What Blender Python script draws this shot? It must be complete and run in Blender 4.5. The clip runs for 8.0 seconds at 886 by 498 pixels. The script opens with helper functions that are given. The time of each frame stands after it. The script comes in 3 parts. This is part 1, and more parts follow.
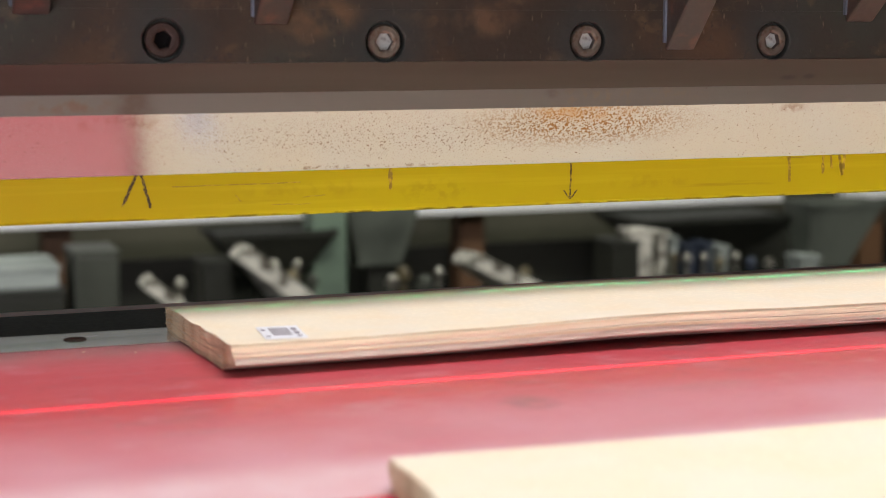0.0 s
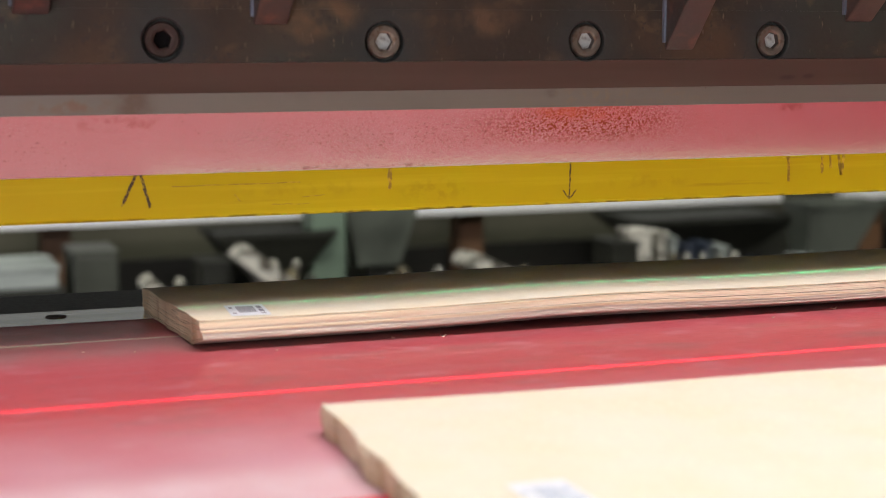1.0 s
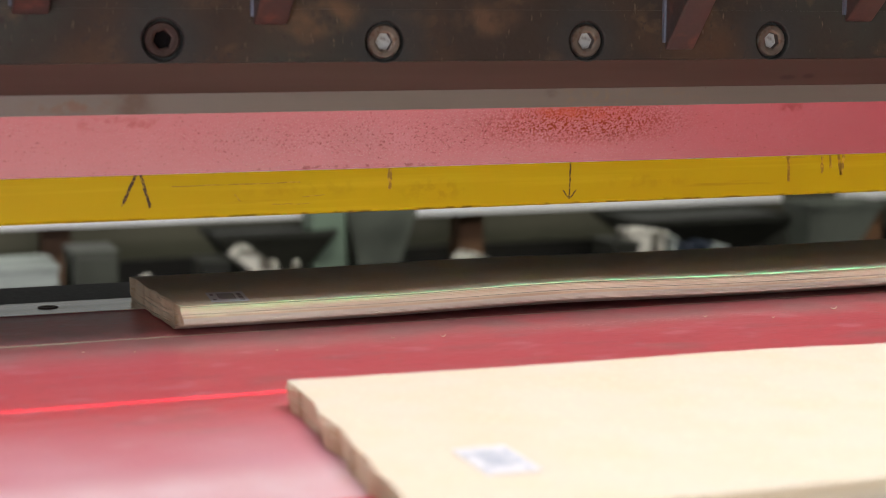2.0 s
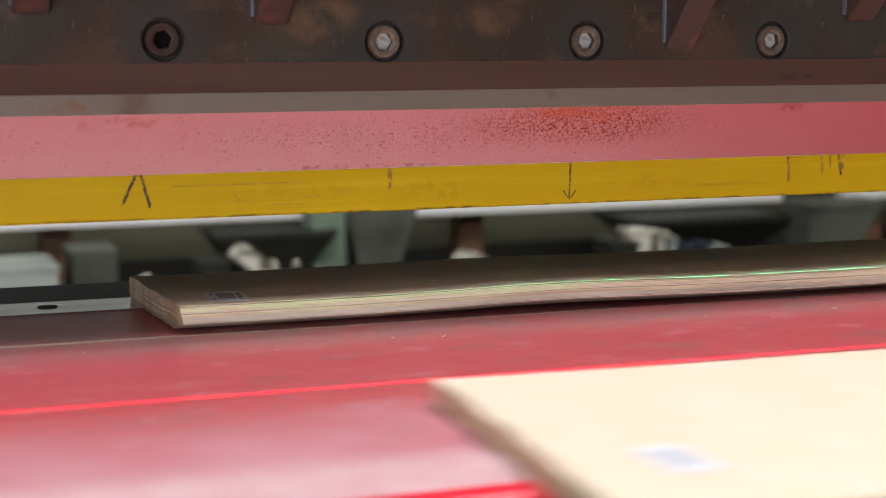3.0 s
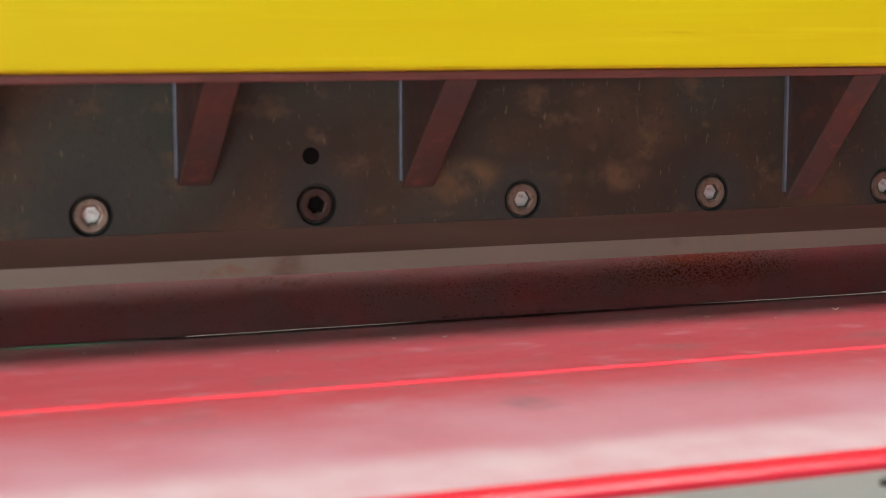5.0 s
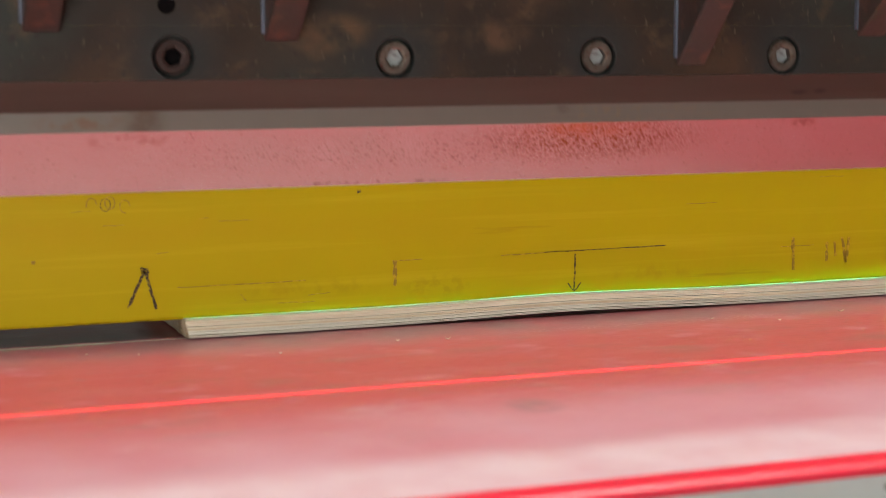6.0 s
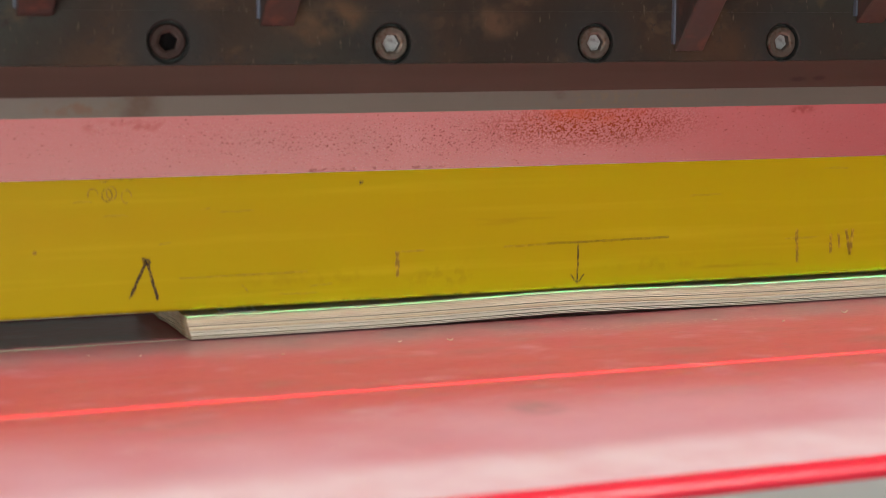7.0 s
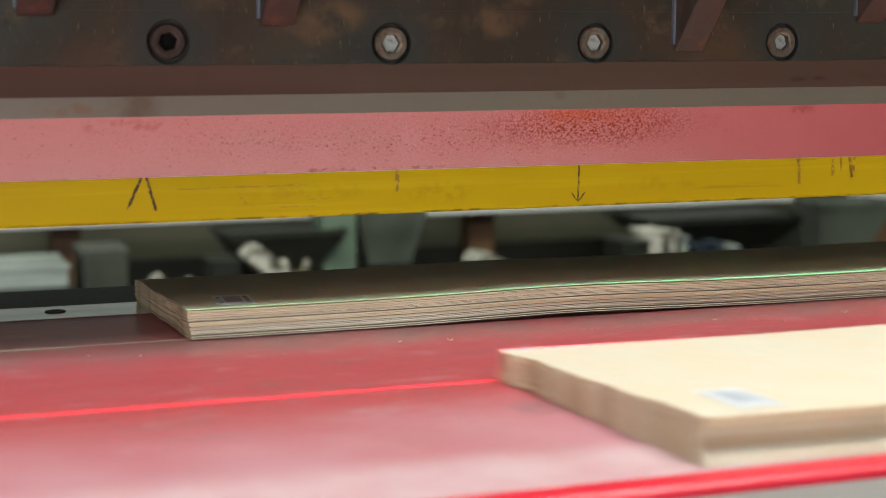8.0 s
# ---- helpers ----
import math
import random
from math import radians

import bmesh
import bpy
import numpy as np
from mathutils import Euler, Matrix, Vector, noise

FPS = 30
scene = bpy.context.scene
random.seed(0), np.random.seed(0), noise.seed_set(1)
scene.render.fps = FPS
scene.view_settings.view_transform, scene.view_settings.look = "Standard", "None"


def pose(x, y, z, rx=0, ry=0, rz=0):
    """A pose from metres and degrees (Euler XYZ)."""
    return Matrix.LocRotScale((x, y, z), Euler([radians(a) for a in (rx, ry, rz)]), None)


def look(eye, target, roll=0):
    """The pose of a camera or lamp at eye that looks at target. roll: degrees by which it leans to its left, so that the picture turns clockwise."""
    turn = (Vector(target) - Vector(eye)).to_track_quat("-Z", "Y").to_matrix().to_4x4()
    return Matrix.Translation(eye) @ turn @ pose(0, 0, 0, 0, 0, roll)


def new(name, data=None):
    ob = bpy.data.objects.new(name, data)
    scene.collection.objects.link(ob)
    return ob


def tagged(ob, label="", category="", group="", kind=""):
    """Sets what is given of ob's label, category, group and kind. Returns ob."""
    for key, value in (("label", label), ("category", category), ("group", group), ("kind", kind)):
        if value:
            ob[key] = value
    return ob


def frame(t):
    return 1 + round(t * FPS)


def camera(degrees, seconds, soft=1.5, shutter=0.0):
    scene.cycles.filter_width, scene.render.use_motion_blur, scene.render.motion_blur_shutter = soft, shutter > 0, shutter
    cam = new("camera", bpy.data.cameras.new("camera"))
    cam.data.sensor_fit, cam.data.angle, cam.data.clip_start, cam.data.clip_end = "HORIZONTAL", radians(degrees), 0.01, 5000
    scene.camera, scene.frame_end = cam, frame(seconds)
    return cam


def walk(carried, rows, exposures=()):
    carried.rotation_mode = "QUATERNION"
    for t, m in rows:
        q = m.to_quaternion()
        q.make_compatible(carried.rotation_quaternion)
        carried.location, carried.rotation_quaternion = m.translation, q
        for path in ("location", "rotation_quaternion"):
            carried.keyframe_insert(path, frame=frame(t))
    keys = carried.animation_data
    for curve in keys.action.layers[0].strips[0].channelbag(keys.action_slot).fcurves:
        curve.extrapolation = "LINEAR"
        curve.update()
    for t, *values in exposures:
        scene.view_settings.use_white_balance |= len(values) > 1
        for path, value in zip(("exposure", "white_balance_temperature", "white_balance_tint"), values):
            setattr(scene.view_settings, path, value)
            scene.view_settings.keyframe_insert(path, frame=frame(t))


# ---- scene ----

# ---- camera ----
cam = camera(29.5, 8.0, soft=0.75, shutter=0.5)
cam.data.dof.use_dof = True
cam.data.dof.focus_distance = 1.0
cam.data.dof.aperture_fstop = 8.5


def settle(f):
    """The tripod head gives way a little during the cut: f = 0 before it, 1 after it."""
    a = (-0.16780, -0.89560, 0.16590, 82.537, 0.0, -20.344)
    b = (-0.16357, -0.89043, 0.16796, 82.466, -0.006, -19.950)
    return pose(*(p + (q - p) * f for p, q in zip(a, b)))


walk(cam, [(t, settle(f)) for t, f in ((0.0, 0.08), (0.4, 0.0), (4.4, 0.0), (4.8, 0.08), (5.4, 0.40), (6.0, 0.66), (6.5, 0.90), (7.0, 1.0), (8.0, 1.0))], exposures=[(0.0, 0.0, 6500, 20), (3.5, 0.0, 6500, 22), (4.4, 0.0, 6500, 11), (8.0, 0.0, 6500, 8)])

# ---- world and lights ----
world = bpy.data.worlds.new("world")
world.use_nodes = True
world.node_tree.nodes["Background"].inputs[0].default_value = (0.75, 0.85, 1.0, 1)
world.node_tree.nodes["Background"].inputs[1].default_value = 0.25
scene.world = world


def area_lamp(name, m, width, height, watts, color, spread=180):
    data = bpy.data.lights.new(name, "AREA")
    data.shape, data.size, data.size_y = "RECTANGLE", width, height
    data.energy, data.color, data.spread = watts, color, radians(spread)
    ob = new(name, data)
    ob.matrix_world = m
    return ob


# hall lamp over the bed, then fill lamps added out of view: front, north wall, racks
area_lamp("hall_lamp_front", look((0.35, -0.80, 1.75), (0.30, -0.15, 0.0)), 1.7, 0.36, 50, (1.0, 0.97, 0.91))
# Front fill for the upright faces; no source is seen there.
area_lamp("front_fill", look((-3.2, -5.97, 0.05), (0.3, 0.0, 0.1)), 4.2, 1.2, 210, (0.93, 0.98, 1.0))
# Unseen fill: brightens the north wall that the gauge lip mirrors.
area_lamp("north_wall_fill", look((1.5, 5.6, 2.7), (1.5, 7.0, 1.0)), 5.0, 0.3, 45, (0.95, 1.0, 0.96))
# Added fill that lifts the rack and its white rails.
area_lamp("rack_fill", look((0.9, 1.35, 1.3), (0.9, 2.6, -0.35)), 3.6, 0.25, 18, (0.92, 1.0, 0.84), 110)


def spot_lamp(name, eye, target, watts, color, degrees):
    data = bpy.data.lights.new(name, "SPOT")
    data.energy, data.color, data.spot_size, data.spot_blend, data.shadow_soft_size = watts, color, radians(degrees), 0.6, 0.0
    ob = new(name, data)
    ob.matrix_world = look(eye, target)
    return ob


# line projectors: a point of light behind a narrow slit; green marks the cut, red the safety line
GREEN_EYE, GREEN_AIM = (1.020, -0.0042, 0.300), (0.30, -0.0041, 0.0)
RED_EYE, RED_AIM = (0.20, -0.1900, 0.60), (0.20, -0.156, 0.0)
spot_lamp("cut_line_lamp", GREEN_EYE, GREEN_AIM, 200.0, (0.02, 1.0, 0.38), 60)
spot_lamp("red_line_lamp", RED_EYE, RED_AIM, 50, (1.0, 0.03, 0.13), 100)


# ---- materials ----
def material(name, color, rough=0.5, metal=0.0, spots=(), bump=0.0, bump_scale=200.0, stretch=(1, 1, 1), rough_var=0.1, coat=0.0, tone_patches=(), tint=None):
    """Principled surface; spots: (colour, noise scale, low, high, stretch) laid over the base one after another.
    tone patches (colour, centre, radii, strength, grain scale, low, high): wear, dirt, rust, and sheen put into the
    colour."""
    mat = bpy.data.materials.new(name)
    mat.use_nodes = True
    tree = mat.node_tree
    nodes, links = tree.nodes, tree.links
    bsdf = nodes["Principled BSDF"]
    bsdf.inputs["Roughness"].default_value = rough
    bsdf.inputs["Metallic"].default_value = metal
    bsdf.inputs["Coat Weight"].default_value = coat
    coords = nodes.new("ShaderNodeTexCoord")
    info = nodes.new("ShaderNodeObjectInfo")
    base = nodes.new("ShaderNodeRGB")
    base.outputs[0].default_value = (*color, 1)
    out = base.outputs[0]

    def mapped(scale3):
        mp = nodes.new("ShaderNodeMapping")
        mp.inputs["Scale"].default_value = scale3
        links.new(coords.outputs["Object"], mp.inputs["Vector"])
        if tint:
            shift = nodes.new("ShaderNodeVectorMath")
            shift.operation = "SCALE"
            shift.inputs[0].default_value = (7.0, 3.0, 11.0)
            links.new(info.outputs["Random"], shift.inputs["Scale"])
            links.new(shift.outputs[0], mp.inputs["Location"])
        return mp.outputs[0]

    for col, scale, low, high, st in spots:
        n = nodes.new("ShaderNodeTexNoise")
        n.inputs["Scale"].default_value = scale
        n.inputs["Detail"].default_value = 5
        links.new(mapped(st), n.inputs["Vector"])
        r = nodes.new("ShaderNodeMapRange")
        r.inputs["From Min"].default_value, r.inputs["From Max"].default_value = low, high
        links.new(n.outputs["Fac"], r.inputs["Value"])
        mix = nodes.new("ShaderNodeMix")
        mix.data_type = "RGBA"
        links.new(r.outputs[0], mix.inputs[0])
        links.new(out, mix.inputs[6])
        mix.inputs[7].default_value = (*col, 1)
        out = mix.outputs[2]
    for col, centre, radii, strength, grain, low, high in tone_patches:
        sub = nodes.new("ShaderNodeVectorMath")
        sub.operation = "SUBTRACT"
        sub.inputs[1].default_value = centre
        links.new(coords.outputs["Object"], sub.inputs[0])
        div = nodes.new("ShaderNodeVectorMath")
        div.operation = "DIVIDE"
        div.inputs[1].default_value = radii
        links.new(sub.outputs[0], div.inputs[0])
        dist = nodes.new("ShaderNodeVectorMath")
        dist.operation = "LENGTH"
        links.new(div.outputs[0], dist.inputs[0])
        soft = nodes.new("ShaderNodeMapRange")
        soft.interpolation_type = "SMOOTHSTEP"
        soft.inputs["From Min"].default_value, soft.inputs["From Max"].default_value = 1.0, 0.25
        soft.inputs["To Max"].default_value = strength
        links.new(dist.outputs["Value"], soft.inputs["Value"])
        n = nodes.new("ShaderNodeTexNoise")
        n.inputs["Scale"].default_value = grain
        n.inputs["Detail"].default_value = 6
        links.new(coords.outputs["Object"], n.inputs["Vector"])
        r = nodes.new("ShaderNodeMapRange")
        r.inputs["From Min"].default_value, r.inputs["From Max"].default_value = low, high
        links.new(n.outputs["Fac"], r.inputs["Value"])
        mul = nodes.new("ShaderNodeMath")
        mul.operation = "MULTIPLY"
        links.new(soft.outputs[0], mul.inputs[0])
        links.new(r.outputs[0], mul.inputs[1])
        mix = nodes.new("ShaderNodeMix")
        mix.data_type = "RGBA"
        links.new(mul.outputs[0], mix.inputs[0])
        links.new(out, mix.inputs[6])
        mix.inputs[7].default_value = (*col, 1)
        out = mix.outputs[2]
    if tint:
        mix = nodes.new("ShaderNodeMix")
        mix.data_type = "RGBA"
        links.new(info.outputs["Random"], mix.inputs[0])
        links.new(out, mix.inputs[6])
        mul = nodes.new("ShaderNodeMix")
        mul.data_type, mul.blend_type = "RGBA", "MULTIPLY"
        mul.inputs[0].default_value = 1.0
        links.new(out, mul.inputs[6])
        mul.inputs[7].default_value = (*tint, 1)
        links.new(mul.outputs[2], mix.inputs[7])
        out = mix.outputs[2]
    links.new(out, bsdf.inputs["Base Color"])
    n = nodes.new("ShaderNodeTexNoise")
    n.inputs["Scale"].default_value = bump_scale
    n.inputs["Detail"].default_value = 6
    links.new(mapped(stretch), n.inputs["Vector"])
    if bump:
        b = nodes.new("ShaderNodeBump")
        b.inputs["Strength"].default_value = bump
        b.inputs["Distance"].default_value = 0.001
        links.new(n.outputs["Fac"], b.inputs["Height"])
        links.new(b.outputs[0], bsdf.inputs["Normal"])
    r = nodes.new("ShaderNodeMapRange")
    r.inputs["To Min"].default_value, r.inputs["To Max"].default_value = max(rough - rough_var, 0.02), min(rough + rough_var, 1)
    links.new(n.outputs["Fac"], r.inputs["Value"])
    links.new(r.outputs[0], bsdf.inputs["Roughness"])
    return mat


def duller(mat, level):
    mat.node_tree.nodes["Principled BSDF"].inputs["Specular IOR Level"].default_value = level
    return mat


ONE = (1, 1, 1)
M_PAPER = material("cream paper", (0.72, 0.685, 0.570), 0.75, 0, [((0.74, 0.66, 0.50), 25, 0.4, 0.7, ONE), ((0.81, 0.75, 0.61), 300, 0.5, 0.8, ONE)], 0.15, 900)
M_EDGE = material("cut paper edge", (0.86, 0.78, 0.60), 0.85, 0, [((0.72, 0.57, 0.40), 40, 0.50, 0.72, (0.10, 1, 1)), ((0.86, 0.79, 0.63), 110, 0.5, 0.75, (0.06, 1, 5))], 0.25, 700, (0.1, 1, 1), tint=(0.82, 0.71, 0.58))
M_EDGE_PALE = material("clean white paper edge", (0.84, 0.80, 0.70), 0.85, 0, [((0.74, 0.66, 0.52), 40, 0.55, 0.75, (0.10, 1, 1))], 0.25, 700, (0.1, 1, 1), tint=(0.92, 0.88, 0.80))
M_TORN = material("torn paper edge", (0.70, 0.56, 0.39), 0.9, 0, [((0.46, 0.31, 0.18), 60, 0.46, 0.62, (0.6, 0.8, 4)), ((0.80, 0.70, 0.53), 200, 0.52, 0.72, ONE)], 0.9, 400)
# Two front bands paint in a pale reflected sheen; a third darkens towards the stick.
M_RED = material("worn red bed coating with painted-in sheen", (0.52, 0.072, 0.092), 0.34, 0.0, [((0.46, 0.085, 0.11), 6, 0.35, 0.85, (0.2, 1.2, 1)), ((0.50, 0.14, 0.165), 90, 0.50, 0.90, (0.12, 1, 1)), ((0.40, 0.045, 0.06), 240, 0.55, 0.8, (0.35, 1, 1)), ((0.56, 0.22, 0.25), 900, 0.66, 0.74, (0.06, 1, 1)), ((0.36, 0.11, 0.12), 30, 0.56, 0.75, (0.5, 1, 1)), ((0.58, 0.20, 0.24), 45, 0.58, 0.78, (0.7, 1, 1)), ((0.40, 0.13, 0.15), 160, 0.60, 0.74, (0.6, 1, 1))], 0.08, 500, (0.3, 1, 1), rough_var=0.07,
                 tone_patches=[((0.60, 0.32, 0.39), (0.3, -0.305, 0.0), (9, 0.150, 9), 1.0, 12, -0.1, 0.72), ((0.70, 0.52, 0.57), (0.3, -0.318, 0.0), (9, 0.046, 9), 0.95, 34, 0.0, 0.65),
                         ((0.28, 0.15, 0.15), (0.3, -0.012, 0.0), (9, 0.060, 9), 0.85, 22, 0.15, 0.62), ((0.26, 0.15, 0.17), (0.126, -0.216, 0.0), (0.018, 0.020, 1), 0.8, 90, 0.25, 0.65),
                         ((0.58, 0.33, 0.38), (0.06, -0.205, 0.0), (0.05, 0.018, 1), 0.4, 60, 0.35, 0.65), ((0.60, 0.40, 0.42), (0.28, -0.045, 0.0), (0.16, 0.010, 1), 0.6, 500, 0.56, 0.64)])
M_TRIM = material("bright red trim", (0.75, 0.02, 0.05), 0.35, 0, [((0.6, 0.02, 0.04), 40, 0.5, 0.8, ONE)], 0.1, 300)
# The last patch is a broken dark line along the lower edge.
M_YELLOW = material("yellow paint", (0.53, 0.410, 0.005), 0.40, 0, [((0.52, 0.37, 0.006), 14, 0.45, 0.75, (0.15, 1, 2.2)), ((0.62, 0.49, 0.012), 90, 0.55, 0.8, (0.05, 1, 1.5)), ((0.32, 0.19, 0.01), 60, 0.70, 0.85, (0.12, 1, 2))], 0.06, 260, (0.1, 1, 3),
                    tone_patches=[((0.34, 0.22, 0.01), (0.09, 0.004, 0.078), (0.07, 0.05, 0.007), 0.25, 160, 0.45, 0.65), ((0.33, 0.22, 0.01), (0.16, 0.004, 0.075), (0.03, 0.05, 0.009), 0.3, 200, 0.45, 0.6),
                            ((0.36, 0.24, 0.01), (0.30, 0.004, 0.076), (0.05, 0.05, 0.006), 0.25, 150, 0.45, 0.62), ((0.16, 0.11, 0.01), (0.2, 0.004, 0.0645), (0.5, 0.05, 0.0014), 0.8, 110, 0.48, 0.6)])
M_STEEL = material("dark stained steel", (0.044, 0.034, 0.025), 0.56, 0.25, [((0.095, 0.056, 0.032), 14, 0.48, 0.72, ONE), ((0.046, 0.050, 0.040), 8, 0.42, 0.6, ONE), ((0.125, 0.080, 0.046), 50, 0.58, 0.80, (1, 1, 1.3)), ((0.045, 0.036, 0.03), 220, 0.60, 0.72, ONE), ((0.13, 0.10, 0.07), 420, 0.66, 0.74, (1, 1, 0.3))], 0.2, 350,
                   tone_patches=[((0.040, 0.043, 0.039), (0.001 + 0.119 * k, -0.03, 0.159), (0.034, 0.05, 0.034), 0.9, 40, 0.15, 0.4) for k in range(-2, 5)] + [((0.16, 0.10, 0.052), (0.085, -0.03, 0.172), (0.032, 0.05, 0.014), 0.9, 60, 0.35, 0.6), ((0.14, 0.085, 0.05), (0.175, -0.03, 0.170), (0.03, 0.05, 0.012), 0.8, 60, 0.4, 0.62)])
M_BEVEL = material("dark ground steel", (0.068, 0.060, 0.042), 0.42, 0.30, [((0.052, 0.044, 0.030), 20, 0.45, 0.7, (0.1, 1, 2))], 0.05, 350, (0.05, 1, 1),
                   tone_patches=[((0.03, 0.025, 0.02), (0.372, -0.022, 0.1375), (0.008, 0.05, 0.0022), 1.0, 150, 0.3, 0.5), ((0.03, 0.025, 0.02), (0.386, -0.022, 0.1380), (0.006, 0.05, 0.0022), 1.0, 150, 0.3, 0.5)])
M_STRIP = material("ground knife steel", (0.19, 0.172, 0.136), 0.48, 0.35, [((0.20, 0.18, 0.14), 20, 0.45, 0.7, (0.3, 1, 1)), ((0.12, 0.08, 0.06), 260, 0.69, 0.74, ONE)], 0.08, 350, (0.05, 1, 1),
                   tone_patches=[((0.13, 0.09, 0.06), (-0.013, -0.013, 0.127), (0.015, 0.05, 0.02), 0.85, 90, 0.2, 0.5), ((0.20, 0.12, 0.07), (-0.045, -0.013, 0.127), (0.03, 0.05, 0.006), 0.8, 120, 0.45, 0.6),
                           ((0.16, 0.13, 0.1), (0.222, -0.013, 0.130), (0.006, 0.05, 0.004), 0.9, 200, 0.3, 0.5), ((0.22, 0.18, 0.12), (0.26, -0.013, 0.127), (0.08, 0.05, 0.008), 0.8, 220, 0.52, 0.62)])
M_KNIFE = material("polished knife bevel", (0.60, 0.58, 0.55), 0.20, 1.0, [((0.20, 0.12, 0.07), 950, 0.655, 0.690, (0.8, 1, 1))], 0.04, 420, (0.6, 1, 1), 0.04,
                   tone_patches=[((0.32, 0.16, 0.05), (0.245, -0.008, 0.113), (0.095, 0.05, 0.018), 1.0, 800, 0.50, 0.56), ((0.55, 0.30, 0.11), (0.240, -0.010, 0.119), (0.05, 0.05, 0.008), 0.6, 120, 0.35, 0.6),
                           ((0.22, 0.13, 0.08), (0.14, -0.006, 0.108), (0.22, 0.05, 0.015), 0.9, 900, 0.60, 0.64), ((0.35, 0.25, 0.2), (0.38, -0.012, 0.1195), (0.012, 0.05, 0.004), 0.7, 300, 0.4, 0.55),
                           ((0.30, 0.22, 0.17), (0.10, -0.002, 0.0905), (0.10, 0.05, 0.0016), 0.8, 260, 0.54, 0.62), ((0.45, 0.33, 0.28), (-0.02, -0.012, 0.117), (0.035, 0.05, 0.005), 0.8, 160, 0.45, 0.6)])
M_LIGHT_STEEL = material("brushed light steel", (0.74, 0.75, 0.76), 0.22, 0.85, [((0.42, 0.42, 0.43), 40, 0.45, 0.7, (0.1, 1, 1))], 0.1, 300, (0.05, 1, 1))
M_GREY = material("grey machine paint", (0.25, 0.27, 0.27), 0.5, 0, [((0.19, 0.21, 0.21), 12, 0.45, 0.7, ONE)], 0.1, 300)
M_BLACK = material("black of the added cover plate", (0.010, 0.011, 0.010), 0.55, 0, [((0.018, 0.018, 0.017), 12, 0.5, 0.7, ONE)], 0.05, 300)
M_BOLT = material("worn bolt steel", (0.19, 0.155, 0.12), 0.42, 0.7, [((0.14, 0.09, 0.06), 260, 0.5, 0.65, ONE)], 0.3, 600)
# Pale colour that paints the reflected glint onto the socket floors.
M_SOCKET_GLINT = material("socket steel with painted-in glint", (0.62, 0.63, 0.60), 0.38, 0.6, [((0.35, 0.33, 0.3), 300, 0.5, 0.7, ONE)], 0.3, 400)
# The bluish colour paints in the highlight along the weld.
M_WELD = material("weld with painted-in bluish highlight", (0.15, 0.17, 0.21), 0.45, 0.3, [((0.1, 0.11, 0.13), 90, 0.45, 0.7, ONE)], 0.3, 300)
M_RUST_AND_SHADE = material("rusty bolt steel, also socket wall shade", (0.042, 0.022, 0.015), 0.6, 0.4, [((0.05, 0.03, 0.025), 300, 0.5, 0.65, ONE)], 0.4, 600)
# Flat black that paints in the shade inside holes and the rusty socket.
M_HOLE_SHADE = material("black for painted hole shade", (0.006, 0.005, 0.005), 0.9, 0)
M_INK = material("dark brown marker ink", (0.05, 0.03, 0.01), 0.6, 0, [((0.40, 0.29, 0.008), 900, 0.50, 0.60, (1, 1, 1))], 0.1)
M_FAINT = material("faded pencil mark", (0.30, 0.19, 0.012), 0.5, 0, [((0.58, 0.38, 0.01), 300, 0.48, 0.62, ONE)], 0.1)
M_LABEL = material("white label", (0.76, 0.80, 0.86), 0.5, 0)
M_PRINT = material("grey label print", (0.19, 0.19, 0.24), 0.6, 0)
# Overexposure and blur are put into this paler print colour.
M_PRINT_PALE = material("blue label print paled for glare and blur", (0.46, 0.54, 0.64), 0.6, 0)
M_WALL = material("hall wall", (0.42, 0.43, 0.40), 0.85, 0, [((0.36, 0.37, 0.34), 1.5, 0.4, 0.7, ONE)], 0.1, 40)
M_CEIL = material("hall ceiling", (0.55, 0.55, 0.53), 0.9, 0, [((0.5, 0.5, 0.48), 1.2, 0.4, 0.7, ONE)], 0.1, 40)
M_FLOOR = material("concrete floor", (0.16, 0.155, 0.145), 0.6, 0, [((0.11, 0.105, 0.10), 2.5, 0.4, 0.7, ONE)], 0.2, 60)
M_WHITE = material("white painted rail", (0.82, 0.83, 0.84), 0.4, 0, [((0.72, 0.73, 0.74), 6, 0.45, 0.75, ONE)], 0.05, 100)
M_PANEL = material("olive grey panel", (0.078, 0.074, 0.048), 0.7, 0, [((0.045, 0.044, 0.030), 3, 0.4, 0.7, ONE)], 0.1, 60)
M_BROWN = material("brown post", (0.13, 0.065, 0.03), 0.6, 0, [((0.06, 0.03, 0.015), 8, 0.4, 0.7, (1, 1, 0.2))], 0.2, 60)
M_DARK = material("dark painted metal", (0.011, 0.012, 0.008), 0.6, 0, [((0.020, 0.021, 0.014), 6, 0.4, 0.7, ONE)], 0.1, 60)
M_GREENISH = material("grey green metal", (0.17, 0.24, 0.18), 0.45, 0.2, [((0.10, 0.14, 0.11), 9, 0.4, 0.7, ONE)], 0.1, 60)
M_DULL = material("dull zinc", (0.075, 0.082, 0.066), 0.5, 0.3, [((0.035, 0.038, 0.030), 7, 0.4, 0.7, ONE)], 0.1, 60)
M_STICK = material("cutting stick plastic", (0.55, 0.50, 0.42), 0.6, 0)
M_PALE = material("pale paper offcuts", (0.62, 0.60, 0.53), 0.8, 0, [((0.10, 0.09, 0.07), 30, 0.48, 0.60, ONE)], 0.3, 80)
